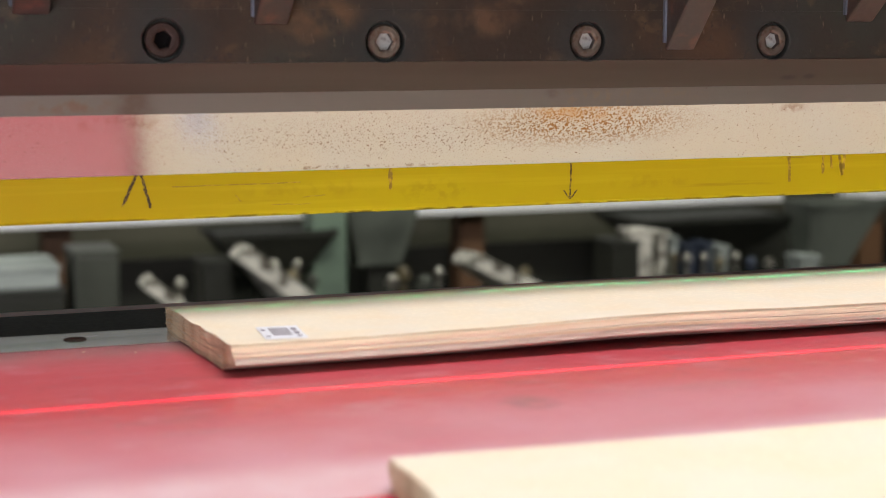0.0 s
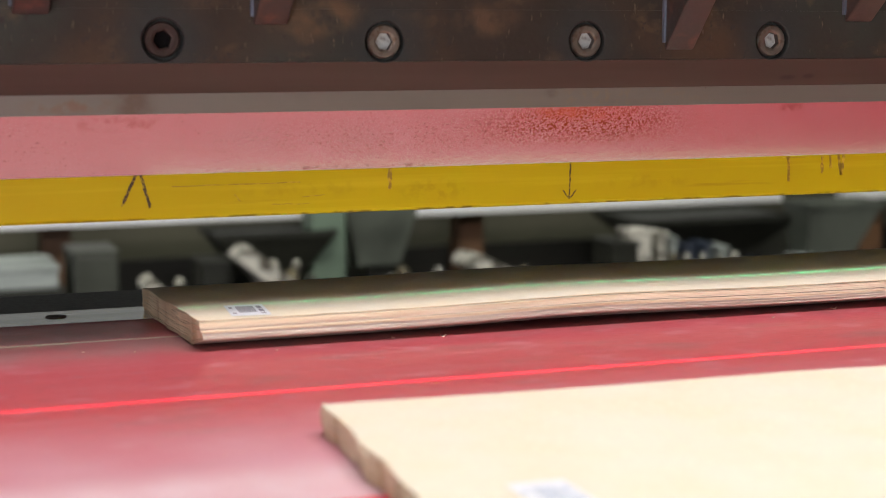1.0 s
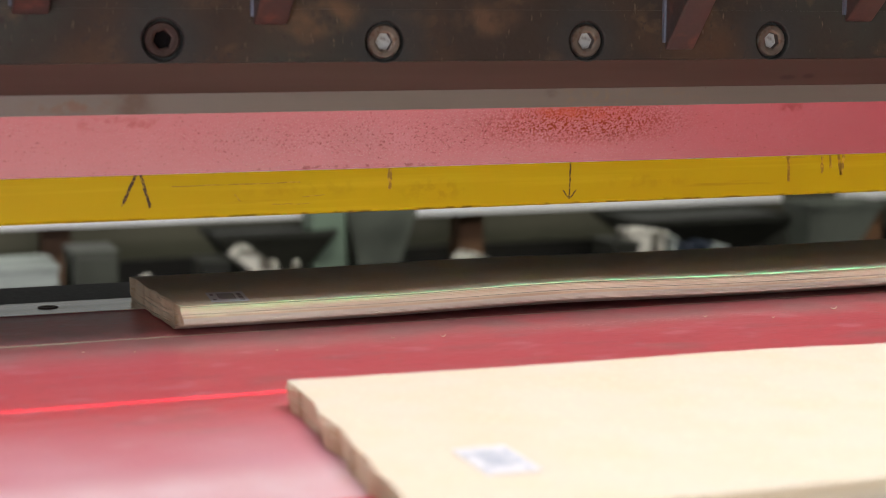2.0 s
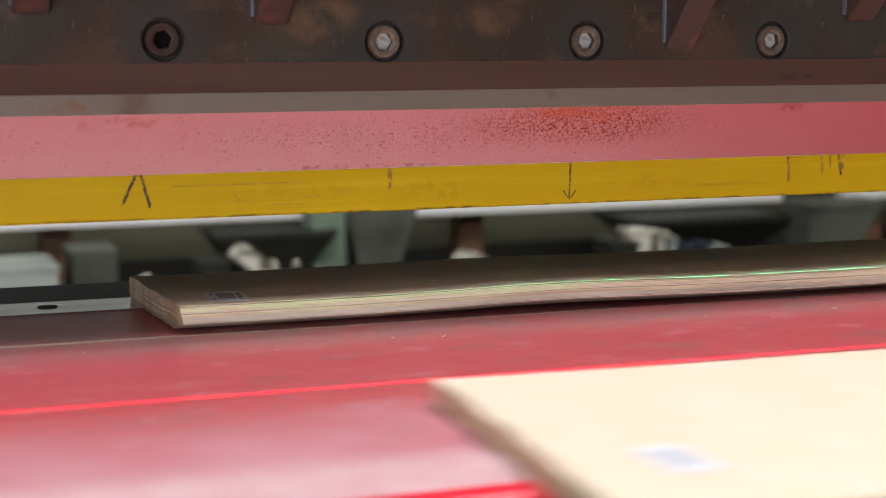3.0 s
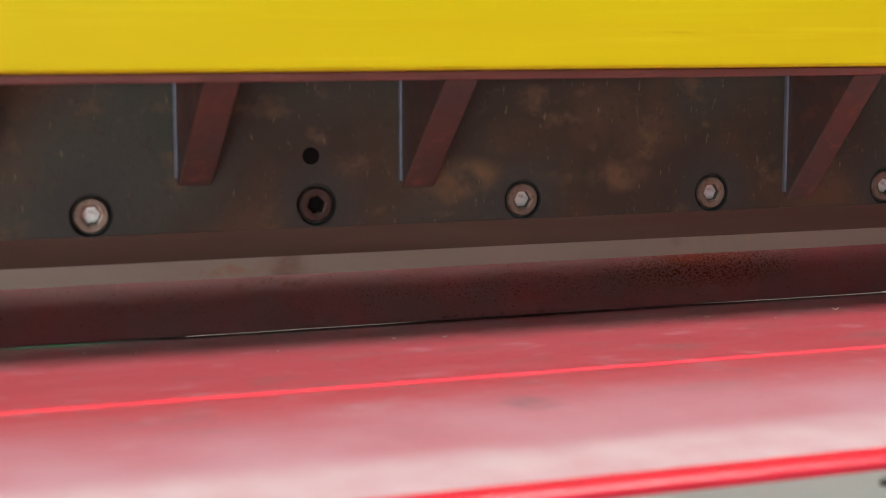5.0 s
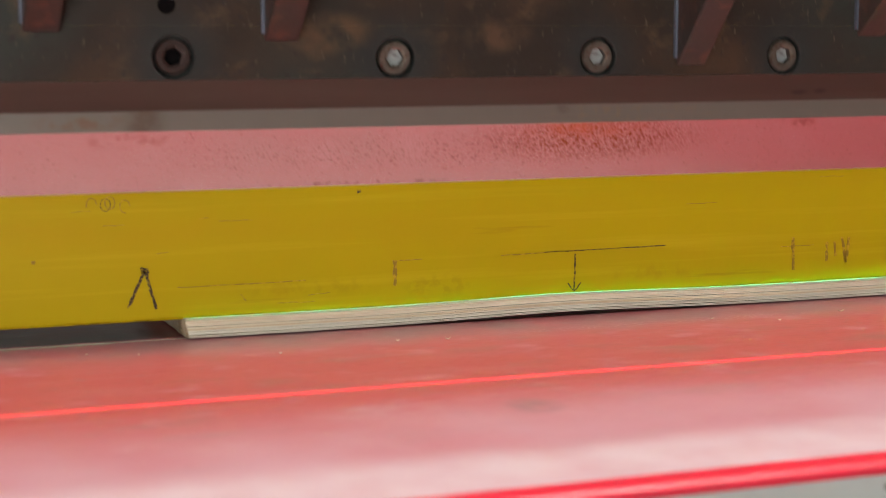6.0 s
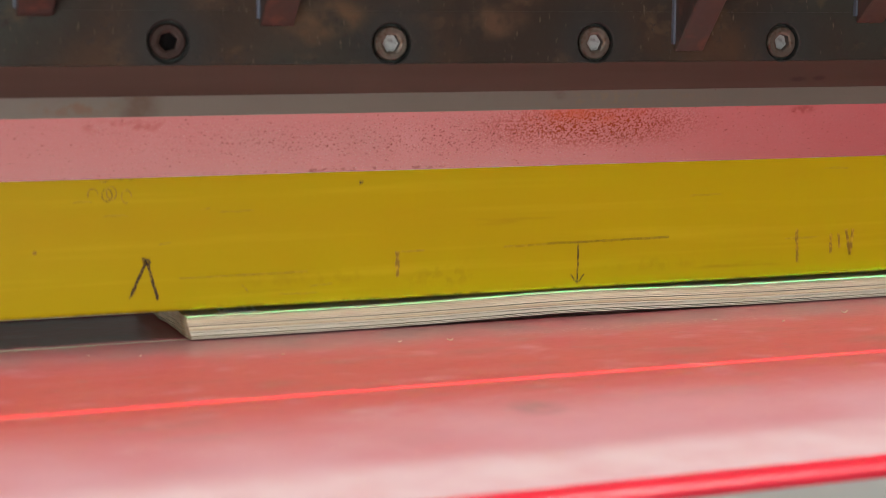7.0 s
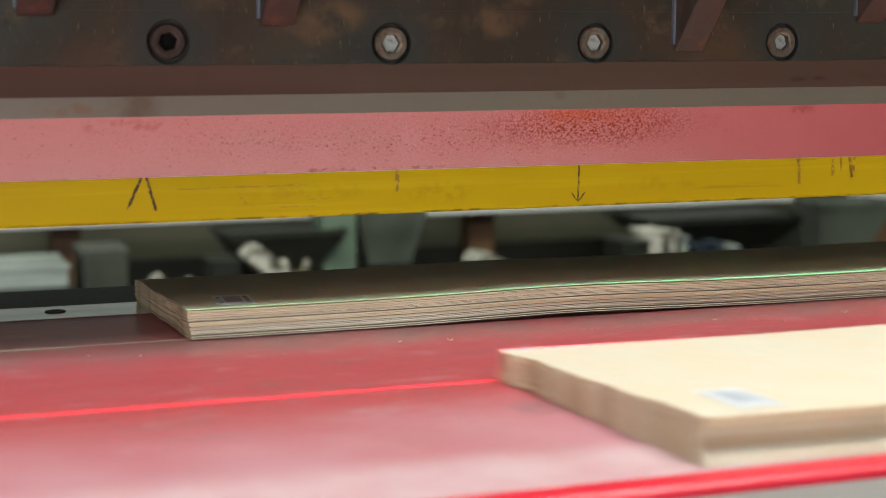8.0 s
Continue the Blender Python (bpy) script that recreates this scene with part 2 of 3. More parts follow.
M_REAM = material("pale grey ream paper", (0.36, 0.40, 0.38), 0.8, 0, [((0.16, 0.18, 0.17), 14, 0.4, 0.7, (0.4, 1, 2))], 0.1, 60)
M_ZINC = material("worn zinc plate", (0.42, 0.41, 0.36), 0.35, 0.6, [((0.12, 0.11, 0.09), 60, 0.45, 0.6, ONE)], 0.2, 120)
M_BRASS = material("dull brass", (0.26, 0.22, 0.13), 0.4, 0.6, [((0.09, 0.075, 0.05), 50, 0.45, 0.62, ONE)], 0.2, 120)
M_SHEET = material("grey green zinc sheet", (0.17, 0.19, 0.16), 0.45, 0.3, [((0.08, 0.09, 0.075), 7, 0.4, 0.7, ONE)], 0.1, 60)
M_GLASS = material("window glass", (0.95, 0.97, 0.97), 0.02, 0, rough_var=0.0)
M_GLASS.node_tree.nodes["Principled BSDF"].inputs["Transmission Weight"].default_value = 1.0
M_BLUE = material("blue plastic", (0.05, 0.065, 0.10), 0.4, 0, [((0.02, 0.026, 0.04), 20, 0.4, 0.7, ONE)], 0.1, 60)


duller(M_YELLOW, 0.15)
duller(M_STEEL, 0.2)
duller(M_HOLE_SHADE, 0.02)
duller(M_PAPER, 0.2)
duller(M_EDGE, 0.1)
duller(M_EDGE_PALE, 0.1)
duller(M_TORN, 0.1)


# ---- mesh helpers ----
def link_bm(name, bm, mats, parent=None, label="", smooth=False):
    me = bpy.data.meshes.new(name)
    bm.normal_update()
    bm.to_mesh(me)
    bm.free()
    for mt in (mats if isinstance(mats, (list, tuple)) else [mats]):
        me.materials.append(mt)
    if smooth:
        for p in me.polygons:
            p.use_smooth = True
    ob = new(name, me)
    if parent is not None:
        ob.parent = parent
    if label:
        ob["label"] = label
    return ob


def part(name, bm, mats, parent, label="", smooth=False):
    return link_bm(name, bm, mats, parent, label, smooth)


def thing(name, label, category, group="", kind="", at=(0, 0, 0)):
    ob = new(name)
    ob.location = at
    ob.empty_display_size = 0.02
    return tagged(ob, label, category, group, kind)


def block(x0, x1, y0, y1, z0, z1, bevel=0.0, seg=2, bm=None):
    """A box between two corners with rounded edges."""
    own = bmesh.new()
    bmesh.ops.create_cube(own, size=1)
    for v in own.verts:
        v.co = Vector((x0 if v.co.x < 0 else x1, y0 if v.co.y < 0 else y1, z0 if v.co.z < 0 else z1))
    if bevel:
        bmesh.ops.bevel(own, geom=own.edges[:], offset=bevel, segments=seg, affect="EDGES", profile=0.5)
    if bm is None:
        return own
    me = bpy.data.meshes.new("tmp")
    own.to_mesh(me)
    own.free()
    bm.from_mesh(me)
    bpy.data.meshes.remove(me)
    return bm


def extrude_x(profile, x0, x1, bevel=0.0, steps=1):
    """A bar along x from a closed (y, z) outline."""
    bm = bmesh.new()
    rings = []
    for k in range(steps + 1):
        x = x0 + (x1 - x0) * k / steps
        rings.append([bm.verts.new((x, y, z)) for y, z in profile])
    n = len(profile)
    for a, b in zip(rings, rings[1:]):
        for i in range(n):
            bm.faces.new((a[i], a[(i + 1) % n], b[(i + 1) % n], b[i]))
    bm.faces.new(rings[0][::-1])
    bm.faces.new(rings[-1])
    bmesh.ops.recalc_face_normals(bm, faces=bm.faces[:])
    if bevel:
        es = [e for e in bm.edges if abs(e.verts[0].co.x - e.verts[1].co.x) > 1e-6]
        bmesh.ops.bevel(bm, geom=es, offset=bevel, segments=2, affect="EDGES", profile=0.5)
    return bm


def turned(profile, n=32):
    """A body turned about the y axis from (radius, y) points; front is -y."""
    bm = bmesh.new()
    rings = []
    for r, y in profile:
        rings.append([bm.verts.new((r * math.cos(2 * math.pi * i / n), y, r * math.sin(2 * math.pi * i / n))) for i in range(n)])
    for a, b in zip(rings, rings[1:]):
        for i in range(n):
            bm.faces.new((a[i], a[(i + 1) % n], b[(i + 1) % n], b[i]))
    bm.faces.new(rings[-1])
    bm.faces.new(rings[0])
    bmesh.ops.recalc_face_normals(bm, faces=bm.faces[:])
    return bm


# ---- hall ----
def hall():
    tagged(link_bm("floor", block(-6, 8, -6, 7, -1.0, -0.9), M_FLOOR), "grey concrete hall floor", "floor", kind="structure")
    tagged(link_bm("ceiling", block(-6, 8, -6, 7, 3.0, 3.1), M_CEIL), "pale hall ceiling", "ceiling", kind="structure")
    tagged(link_bm("wall_north", block(-6, 8, 7.0, 7.2, -0.9, 3.0), M_WALL), "grey green hall wall", "wall", kind="structure")
    # Wall opening, frame and panes are added round the unseen front fill.
    south = tagged(link_bm("wall_south", block(-6, -5.5, -6.2, -6.0, -0.9, 3.0), M_WALL), "grey green hall wall cut open for the added window", "wall", kind="structure")
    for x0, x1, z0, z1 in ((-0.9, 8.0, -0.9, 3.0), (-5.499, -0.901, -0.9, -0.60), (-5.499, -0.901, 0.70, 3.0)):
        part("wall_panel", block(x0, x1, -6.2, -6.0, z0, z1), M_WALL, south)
    win = tagged(link_bm("window_1", block(-5.49, -0.91, -6.16, -6.10, -0.599, -0.55, 0.004), M_WHITE), "white window frame added round the unseen front fill", "window", kind="structure")
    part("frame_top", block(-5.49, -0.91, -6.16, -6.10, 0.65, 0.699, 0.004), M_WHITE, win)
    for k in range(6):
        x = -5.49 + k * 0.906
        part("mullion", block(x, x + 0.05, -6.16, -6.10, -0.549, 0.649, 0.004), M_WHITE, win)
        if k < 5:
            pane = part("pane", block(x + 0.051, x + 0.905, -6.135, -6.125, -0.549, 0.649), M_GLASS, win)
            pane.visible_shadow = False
    tagged(link_bm("wall_west", block(-6.2, -6, -6, 7, -0.9, 3.0), M_WALL), "grey green hall wall", "wall", kind="structure")
    tagged(link_bm("wall_east", block(8, 8.2, -6, 7, -0.9, 3.0), M_WALL), "grey green hall wall", "wall", kind="structure")


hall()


def added_lamp_tray(m, width, height, drop):
    """A hanging tray added out of view, just above an area of light."""
    lamp = thing("added_lamp_tray", "white hanging tray added above an unseen area lamp", "ceiling lamp", "hall lamps")
    lamp.matrix_basis = m
    part("tray", block(-width / 2 - 0.02, width / 2 + 0.02, -height / 2 - 0.02, height / 2 + 0.02, 0.01, 0.05, 0.004), M_WHITE, lamp)
    for sx in (-1, 1):
        rod = part("hanger", block(-0.006, 0.006, -0.006, 0.006, 0.0, drop, 0.001), M_DARK, lamp)
        rod.matrix_basis = m.to_3x3().inverted().to_4x4()
        rod.location = (sx * width * 0.4, 0, 0.051)


added_lamp_tray(look((0.35, -0.80, 1.75), (0.30, -0.15, 0.0)), 1.7, 0.36, 1.2)
added_lamp_tray(look((1.5, 5.6, 2.7), (1.5, 7.0, 1.0)), 5.0, 0.3, 0.26)
added_lamp_tray(look((0.9, 1.35, 1.3), (0.9, 2.6, -0.35)), 3.6, 0.25, 1.65)


# ---- cutting bed ----
def cutting_bed():
    bed = thing("cutter_bed", "worn red coated cutting bed with painted-in sheen and grey front ledge", "machine bed")
    part("bed_plate", block(-0.75, 2.60, -0.338, -0.0015, -0.03, 0.0, 0.0005), M_RED, bed, "worn glossy red front bed plate with painted-in sheen")
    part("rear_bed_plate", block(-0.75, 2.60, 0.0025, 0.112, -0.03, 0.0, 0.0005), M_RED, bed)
    part("cutting_stick", block(-0.75, 2.60, -0.0012, 0.0022, -0.03, -0.0001, 0.0002), M_STICK, bed, "pale plastic cutting stick in its groove")
    part("front_trim", extrude_x([(-0.3385, -0.03), (-0.3385, 0.0002), (-0.3480, -0.0006), (-0.3505, -0.003), (-0.3505, -0.03)], -0.75, 2.60, 0.0008), M_TRIM, bed, "bright red edge trim")
    part("front_ledge", block(-0.75, 2.60, -0.52, -0.351, -0.09, -0.005, 0.002), M_GREY, bed, "grey painted front ledge")
    for x in (0.207,):
        bm = turned([(0.0, 0.0), (0.004, 0.0), (0.0045, 0.001), (0.0045, 0.002)], 20)
        ob = part("ledge_screw", bm, M_DARK, bed)
        ob.matrix_basis = pose(x, -0.372, -0.0035, -90)
    part("machine_body", block(-0.70, 2.55, -0.30, 0.11, -0.9, -0.031, 0.004), M_GREY, bed)
    for x0, x1 in ((-0.74, -0.60), (1.10, 1.24)):
        part("side_column", block(x0, x1, 0.0, 0.108, 0.0005, 0.62, 0.004), M_GREY, bed, "grey painted machine column")
    # Block added out of view to keep hall light off the stack's rear.
    part("yoke", block(-0.74, 1.24, 0.050, 0.50, 0.125, 0.62, 0.004), M_GREY, bed, "unseen grey block added to shade the rear of the stack")
    return bed


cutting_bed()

# ---- line projectors ----
def line_projector(eye, target, roll, slit, half, gap, label):
    """Two black blades that leave a slit in front of the lamp, with a cap and side cheeks round it."""
    pr = thing("line_projector", label, "laser projector", "line projectors")
    pr.matrix_basis = look(eye, target, roll)
    for sy in (-1, 1):
        y0, y1 = sorted((sy * slit / 2, sy * half))
        part("blade", block(-half, half, y0, y1, -gap - 0.0005, -gap), M_DARK, pr)
    part("cap", block(-half, half, -half, half, 0.004, 0.008, 0.001), M_DARK, pr)
    for sx in (-1, 1):
        part("side", block(min(sx * (half + 0.0002), sx * (half + 0.0016)), max(sx * (half + 0.0002), sx * (half + 0.0016)), -half, half, -gap - 0.0005, 0.008), M_DARK, pr)
    return pr


line_projector(GREEN_EYE, GREEN_AIM, 90, 0.00005, 0.0135, 0.020, "small black projector of the green cut line")
line_projector(RED_EYE, RED_AIM, 0, 0.00017, 0.028, 0.020, "small black projector of the red safety line")

# ---- knife carrier ----
BOLTS = [0.0010 + 0.119 * k for k in range(-3, 8)]
ZB = 0.1590
ZR = 0.1603  # the rusty one sits a little higher


def holed_plate(xs, z0, z1, zc, y, radius, depth, back):
    """Front plate with a round recess at every bolt."""
    bm = bmesh.new()
    half, mid = 0.0595, zc
    for xc in xs:
        zc = ZR if abs(xc) < 0.01 else mid
        corner = sorted(math.atan2(zz - zc, xx) % (2 * math.pi) for xx in (-half, half) for zz in (z0, z1))
        angles = sorted(set([2 * math.pi * i / 32 for i in range(32)] + corner))
        outer, inner, deep = [], [], []
        for a in angles:
            c, s = math.cos(a), math.sin(a)
            k = min((half / abs(c)) if abs(c) > 1e-9 else 9e9, ((z1 - zc) / s) if s > 1e-9 else ((z0 - zc) / s) if s < -1e-9 else 9e9)
            outer.append(bm.verts.new((xc + k * c, y, zc + k * s)))
            ch = radius + 0.0007
            inner.append((bm.verts.new((xc + ch * c, y, zc + ch * s)), bm.verts.new((xc + radius * c, y + 0.0007, zc + radius * s))))
            deep.append(bm.verts.new((xc + radius * c, y + depth, zc + radius * s)))
        n = len(angles)
        for i in range(n):
            j = (i + 1) % n
            bm.faces.new((outer[i], outer[j], inner[j][0], inner[i][0]))
            bm.faces.new((inner[i][0], inner[j][0], inner[j][1], inner[i][1]))
            bm.faces.new((inner[i][1], inner[j][1], deep[j], deep[i]))
        bm.faces.new(deep)
    x0, x1 = xs[0] - half, xs[-1] + half
    block(x0, x1, y + depth + 0.0005, back, z0, z1, 0.0, 1, bm)
    bmesh.ops.remove_doubles(bm, verts=bm.verts[:], dist=1e-5)
    bmesh.ops.recalc_face_normals(bm, faces=bm.faces[:])
    return bm


def hex_socket_bolt(rusty):
    """Socket head screw: rim, chamfer and a six-sided socket."""
    bm = bmesh.new()
    n = 36
    prof = [(0.0092, 0.004), (0.0092, -0.0004), (0.0084, -0.0016), (0.0060, -0.0016)]
    rings = [[bm.verts.new((r * math.cos(2 * math.pi * i / n), y, r * math.sin(2 * math.pi * i / n))) for i in range(n)] for r, y in prof]

    def hexr(i):
        a = (2 * math.pi * i / n) % (math.pi / 3) - math.pi / 6
        return 0.0050 * math.cos(math.pi / 6) / math.cos(a)

    for y in (-0.0012, 0.0026):
        rings.append([bm.verts.new((hexr(i) * math.cos(2 * math.pi * i / n), y, hexr(i) * math.sin(2 * math.pi * i / n))) for i in range(n)])
    for a, b in zip(rings, rings[1:]):
        for i in range(n):
            bm.faces.new((a[i], a[(i + 1) % n], b[(i + 1) % n], b[i])).material_index = 2 if b is rings[-1] else 0
    bm.faces.new(rings[-1]).material_index = 1
    bmesh.ops.recalc_face_normals(bm, faces=bm.faces[:])
    return bm


def knife_carrier():
    car = thing("knife_carrier", "dark stained steel knife carrier with socket bolts and polished knife", "knife carrier")
    x0, x1 = BOLTS[0] - 0.0595, BOLTS[-1] + 0.0595
    part("face_plate", holed_plate(BOLTS, 0.1485, 0.176, ZB, -0.030, 0.0108, 0.006, 0.0), M_STEEL, car)
    part("upper_plate", block(x0, x1, -0.030, 0.0, 0.17605, 0.228), M_STEEL, car)
    part("lower_bevel", extrude_x([(-0.030, 0.1484), (-0.0220, 0.1325), (0.0, 0.1325), (0.0, 0.1484)], x0, x1, 0.0002), M_BEVEL, car, "dark ground chamfer of the carrier")
    part("top_flange", block(x0, x1, -0.105, 0.0, 0.2283, 0.2326, 0.0008), M_FLANGE, car, "flange with dark red shade painted in")
    part("yellow_cover", block(x0, x1, -0.109, -0.02, 0.2330, 0.33, 0.002), M_YELLOW, car, "yellow painted cover")
    knife = part("knife", extrude_x([(-0.0195, 0.1324), (-0.0195, 0.1220), (-0.0029, 0.0892), (-0.0027, 0.0890), (-0.0025, 0.0892), (-0.0025, 0.1324)], x0, x1), [M_STRIP, M_KNIFE], car, "polished knife bevel with rust pits")
    for p in knife.data.polygons:
        p.material_index = 1 if (p.normal.z < -0.1 and p.normal.y < -0.3) else 0
    for x in BOLTS:
        rusty = abs(x) < 0.01
        # Steel bolts: glint painted on the socket floor, dark rust colour as wall shade.
        b = part("socket_bolt", hex_socket_bolt(rusty), [M_RUST_AND_SHADE, M_HOLE_SHADE, M_RUST_AND_SHADE] if rusty else [M_BOLT, M_SOCKET_GLINT, M_RUST_AND_SHADE], car, "rusty brown socket bolt" if rusty else "worn steel socket bolt")
        b.matrix_basis = pose(x, -0.0276 if not rusty else -0.0268, ZR if rusty else ZB, 0, random.uniform(-30, 30), 0)
    for x, zb in ((-0.305, 0.17), (-0.185, 0.168), (-0.065, 0.173), (0.057, 0.168), (0.296, 0.154), (0.415, 0.17), (0.655, 0.168)):
        bm = bmesh.new()
        w = 0.009
        pts = [(-0.0305, 0.228), (-0.0305, zb), (-0.0325, zb), (-0.100, 0.2281)]
        a = [bm.verts.new((x - w, y, z)) for y, z in pts]
        b = [bm.verts.new((x + w, y, z)) for y, z in pts]
        for i in range(4):
            bm.faces.new((a[i], a[(i + 1) % 4], b[(i + 1) % 4], b[i]))
        bm.faces.new(a)
        bm.faces.new(b)
        bmesh.ops.recalc_face_normals(bm, faces=bm.faces[:])
        bmesh.ops.bevel(bm, geom=bm.edges[:], offset=0.0012, segments=2, affect="EDGES", profile=0.5)
        part("gusset", bm, M_GUSSET, car, "rib with the bed's red bounce painted in")
        bm = extrude_x([(-0.0302, zb + 0.004), (-0.0325, zb + 0.004), (-0.0325, 0.226), (-0.0302, 0.226)], x - w - 0.0014, x - w + 0.0005, 0.0004)
        part("weld_bead", bm, M_WELD, car)
    # A black disc on the plate stands for the shaded tapped hole.
    hole = part("tapped_hole", turned([(0.0, 0.0), (0.0046, 0.0), (0.0046, 0.001)], 20), M_HOLE_SHADE, car)
    hole.matrix_basis = pose(-0.0023, -0.0304, 0.1865)
    return car


# Red brown puts the bounce from the red bed into the ribs' colour.
M_GUSSET = material("rib steel with painted-in red bounce", (0.064, 0.036, 0.026), 0.55, 0.1, [((0.05, 0.04, 0.034), 30, 0.42, 0.62, ONE), ((0.12, 0.055, 0.035), 90, 0.55, 0.75, ONE)], 0.2, 250)
# Dark red stands for the shade and red reflection under the flange.
M_FLANGE = material("flange steel with painted-in red shade", (0.16, 0.05, 0.04), 0.5, 0.1, [((0.1, 0.035, 0.03), 20, 0.45, 0.7, ONE)], 0.2, 200)
CARRIER = knife_carrier()


# ---- clamp ----
def stroke(points, width, y):
    """A flat ink stroke along (x, z) points on the clamp's face."""
    bm = bmesh.new()
    left, right = [], []
    for i, (x, z) in enumerate(points):
        a, b = points[max(i - 1, 0)], points[min(i + 1, len(points) - 1)]
        d = Vector((b[0] - a[0], 0, b[1] - a[1])).normalized()
        nrm = Vector((d.z, 0, -d.x))
        w = width * (0.75 + 0.5 * noise.noise(Vector((x * 400, z * 400, 3)))) / 2
        left.append(bm.verts.new(Vector((x, y, z)) + nrm * w))
        right.append(bm.verts.new(Vector((x, y, z)) - nrm * w))
    for i in range(len(points) - 1):
        bm.faces.new((left[i], left[i + 1], right[i + 1], right[i]))
    bmesh.ops.recalc_face_normals(bm, faces=bm.faces[:])
    ret = bmesh.ops.extrude_face_region(bm, geom=bm.faces[:])
    for v in ret["geom"]:
        if isinstance(v, bmesh.types.BMVert):
            v.co.y += 0.0003
    return bm


def line(a, b, n=10, wob=0.0004):
    return [(a[0] + (b[0] - a[0]) * i / n + wob * noise.noise(Vector((i * 0.7, a[0] * 90, 1))), a[1] + (b[1] - a[1]) * i / n + wob * noise.noise(Vector((i * 0.7, a[1] * 90, 5)))) for i in range(n + 1)]


def clamp_beam():
    cl = thing("clamp_beam", "yellow painted steel clamp beam with scuffs and dark marker marks", "clamp")
    prof = [(0.004, 0.0660), (0.0046, 0.0646), (0.006, 0.0640), (0.044, 0.0640), (0.046, 0.066), (0.046, 0.32), (0.004, 0.32)]
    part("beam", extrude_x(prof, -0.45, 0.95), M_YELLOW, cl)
    y = 0.0037
    marks = [
        (line((-0.0070, 0.0918), (-0.0164, 0.0722)), 0.0020, M_INK), (line((-0.0066, 0.0915), (-0.0013, 0.0708)), 0.0021, M_INK),
        (line((-0.0089, 0.0922), (-0.0050, 0.0919)), 0.0040, M_INK),
        (line((0.2452, 0.0894), (0.2444, 0.0672)), 0.0013, M_INK), (line((0.2403, 0.0725), (0.2442, 0.0672)), 0.0008, M_INK), (line((0.2492, 0.0725), (0.2446, 0.0672)), 0.0008, M_INK),
        (line((0.1983, 0.0905), (0.2480, 0.0916)), 0.0006, M_FAINT), (line((0.2250, 0.0912), (0.3041, 0.0918)), 0.0008, M_INK),
        (line((0.1339, 0.0909), (0.1339, 0.0764)), 0.0030, M_FAINT), (line((0.1360, 0.0905), (0.1500, 0.0908)), 0.0007, M_FAINT),
        (line((0.3917, 0.0927), (0.3925, 0.0726)), 0.0024, M_FAINT), (line((0.4162, 0.0890), (0.4160, 0.0770)), 0.0020, M_FAINT),
        (line((0.4270, 0.0915), (0.4298, 0.0756)), 0.0022, M_FAINT), (line((0.4320, 0.0915), (0.4300, 0.0756)), 0.0026, M_FAINT), (line((0.4215, 0.0890), (0.4225, 0.0800)), 0.0018, M_FAINT),
        (line((0.0106, 0.0817), (0.0817, 0.0822)), 0.0006, M_FAINT), (line((0.0450, 0.0765), (0.0480, 0.0725)), 0.0006, M_FAINT),
        (line((0.112, 0.1306), (0.114, 0.1306), 3), 0.0028, M_INK), (line((-0.066, 0.099), (-0.064, 0.099), 3), 0.0022, M_FAINT),
    ]
    for k in range(9):
        cx, cz = -0.034 + 0.0052 * (k % 5) + random.uniform(-0.002, 0.002), 0.139 - 0.011 * (k // 5) + random.uniform(-0.0015, 0.0015)
        ring = [(cx + 0.0027 * math.cos(a * 0.7), cz + 0.0035 * math.sin(a * 0.7)) for a in range(random.choice((6, 8, 10)))]
        marks.append((ring, 0.0007, M_FAINT if k % 3 else M_INK))
    for k in range(10):
        x, z = random.uniform(-0.08, 0.48), random.uniform(0.066, 0.13)
        marks.append((line((x, z), (x + random.uniform(0.004, 0.03), z + random.uniform(-0.0006, 0.0006))), 0.0004, M_FAINT))
    for pts, w, mt in marks:
        part("ink_mark", stroke(pts, w, y), mt, cl, "dark marker mark" if mt is M_INK else "faded pencil mark")
    return cl


CLAMP = clamp_beam()


# ---- back gauge ----
def back_gauge():
    bg = thing("back_gauge", "light steel back gauge plate with countersunk screws", "back gauge")
    part("lip", block(-0.75, 1.2, 0.075, 0.118, 0.0002, 0.0008, 0.0002), M_LIGHT_STEEL, bg, "brushed light steel lip")
    # Added plate: makes the bed behind the lip as dark as the background.
    part("carriage_plate", block(-0.75, 1.2, 0.1185, 0.185, 0.0002, 0.0006), M_BLACK, bg, "black plate added to hide the bed behind the lip")
    for x in (-0.165, -0.0443, 0.30, 0.55):
        s = part("screw", turned([(0.0, 0.0), (0.0024, 0.0), (0.0026, -0.0003), (0.0058, -0.0003), (0.0062, 0.0002), (0.0062, 0.0006)], 24), M_RUST_AND_SHADE, bg)
        s.matrix_basis = pose(x, 0.0975, 0.00105, -90)
    return bg


GAUGE = back_gauge()


# ---- paper stacks ----
def wave(x, s):
    """Slow buckling of the sheets along the stack."""
    return 0.0019 * math.exp(-((x - 0.225) / 0.075) ** 2) + 0.0007 * math.exp(-((x - 0.52) / 0.06) ** 2) + 0.00006 * noise.noise(Vector((x * 18, s * 31, 0)))


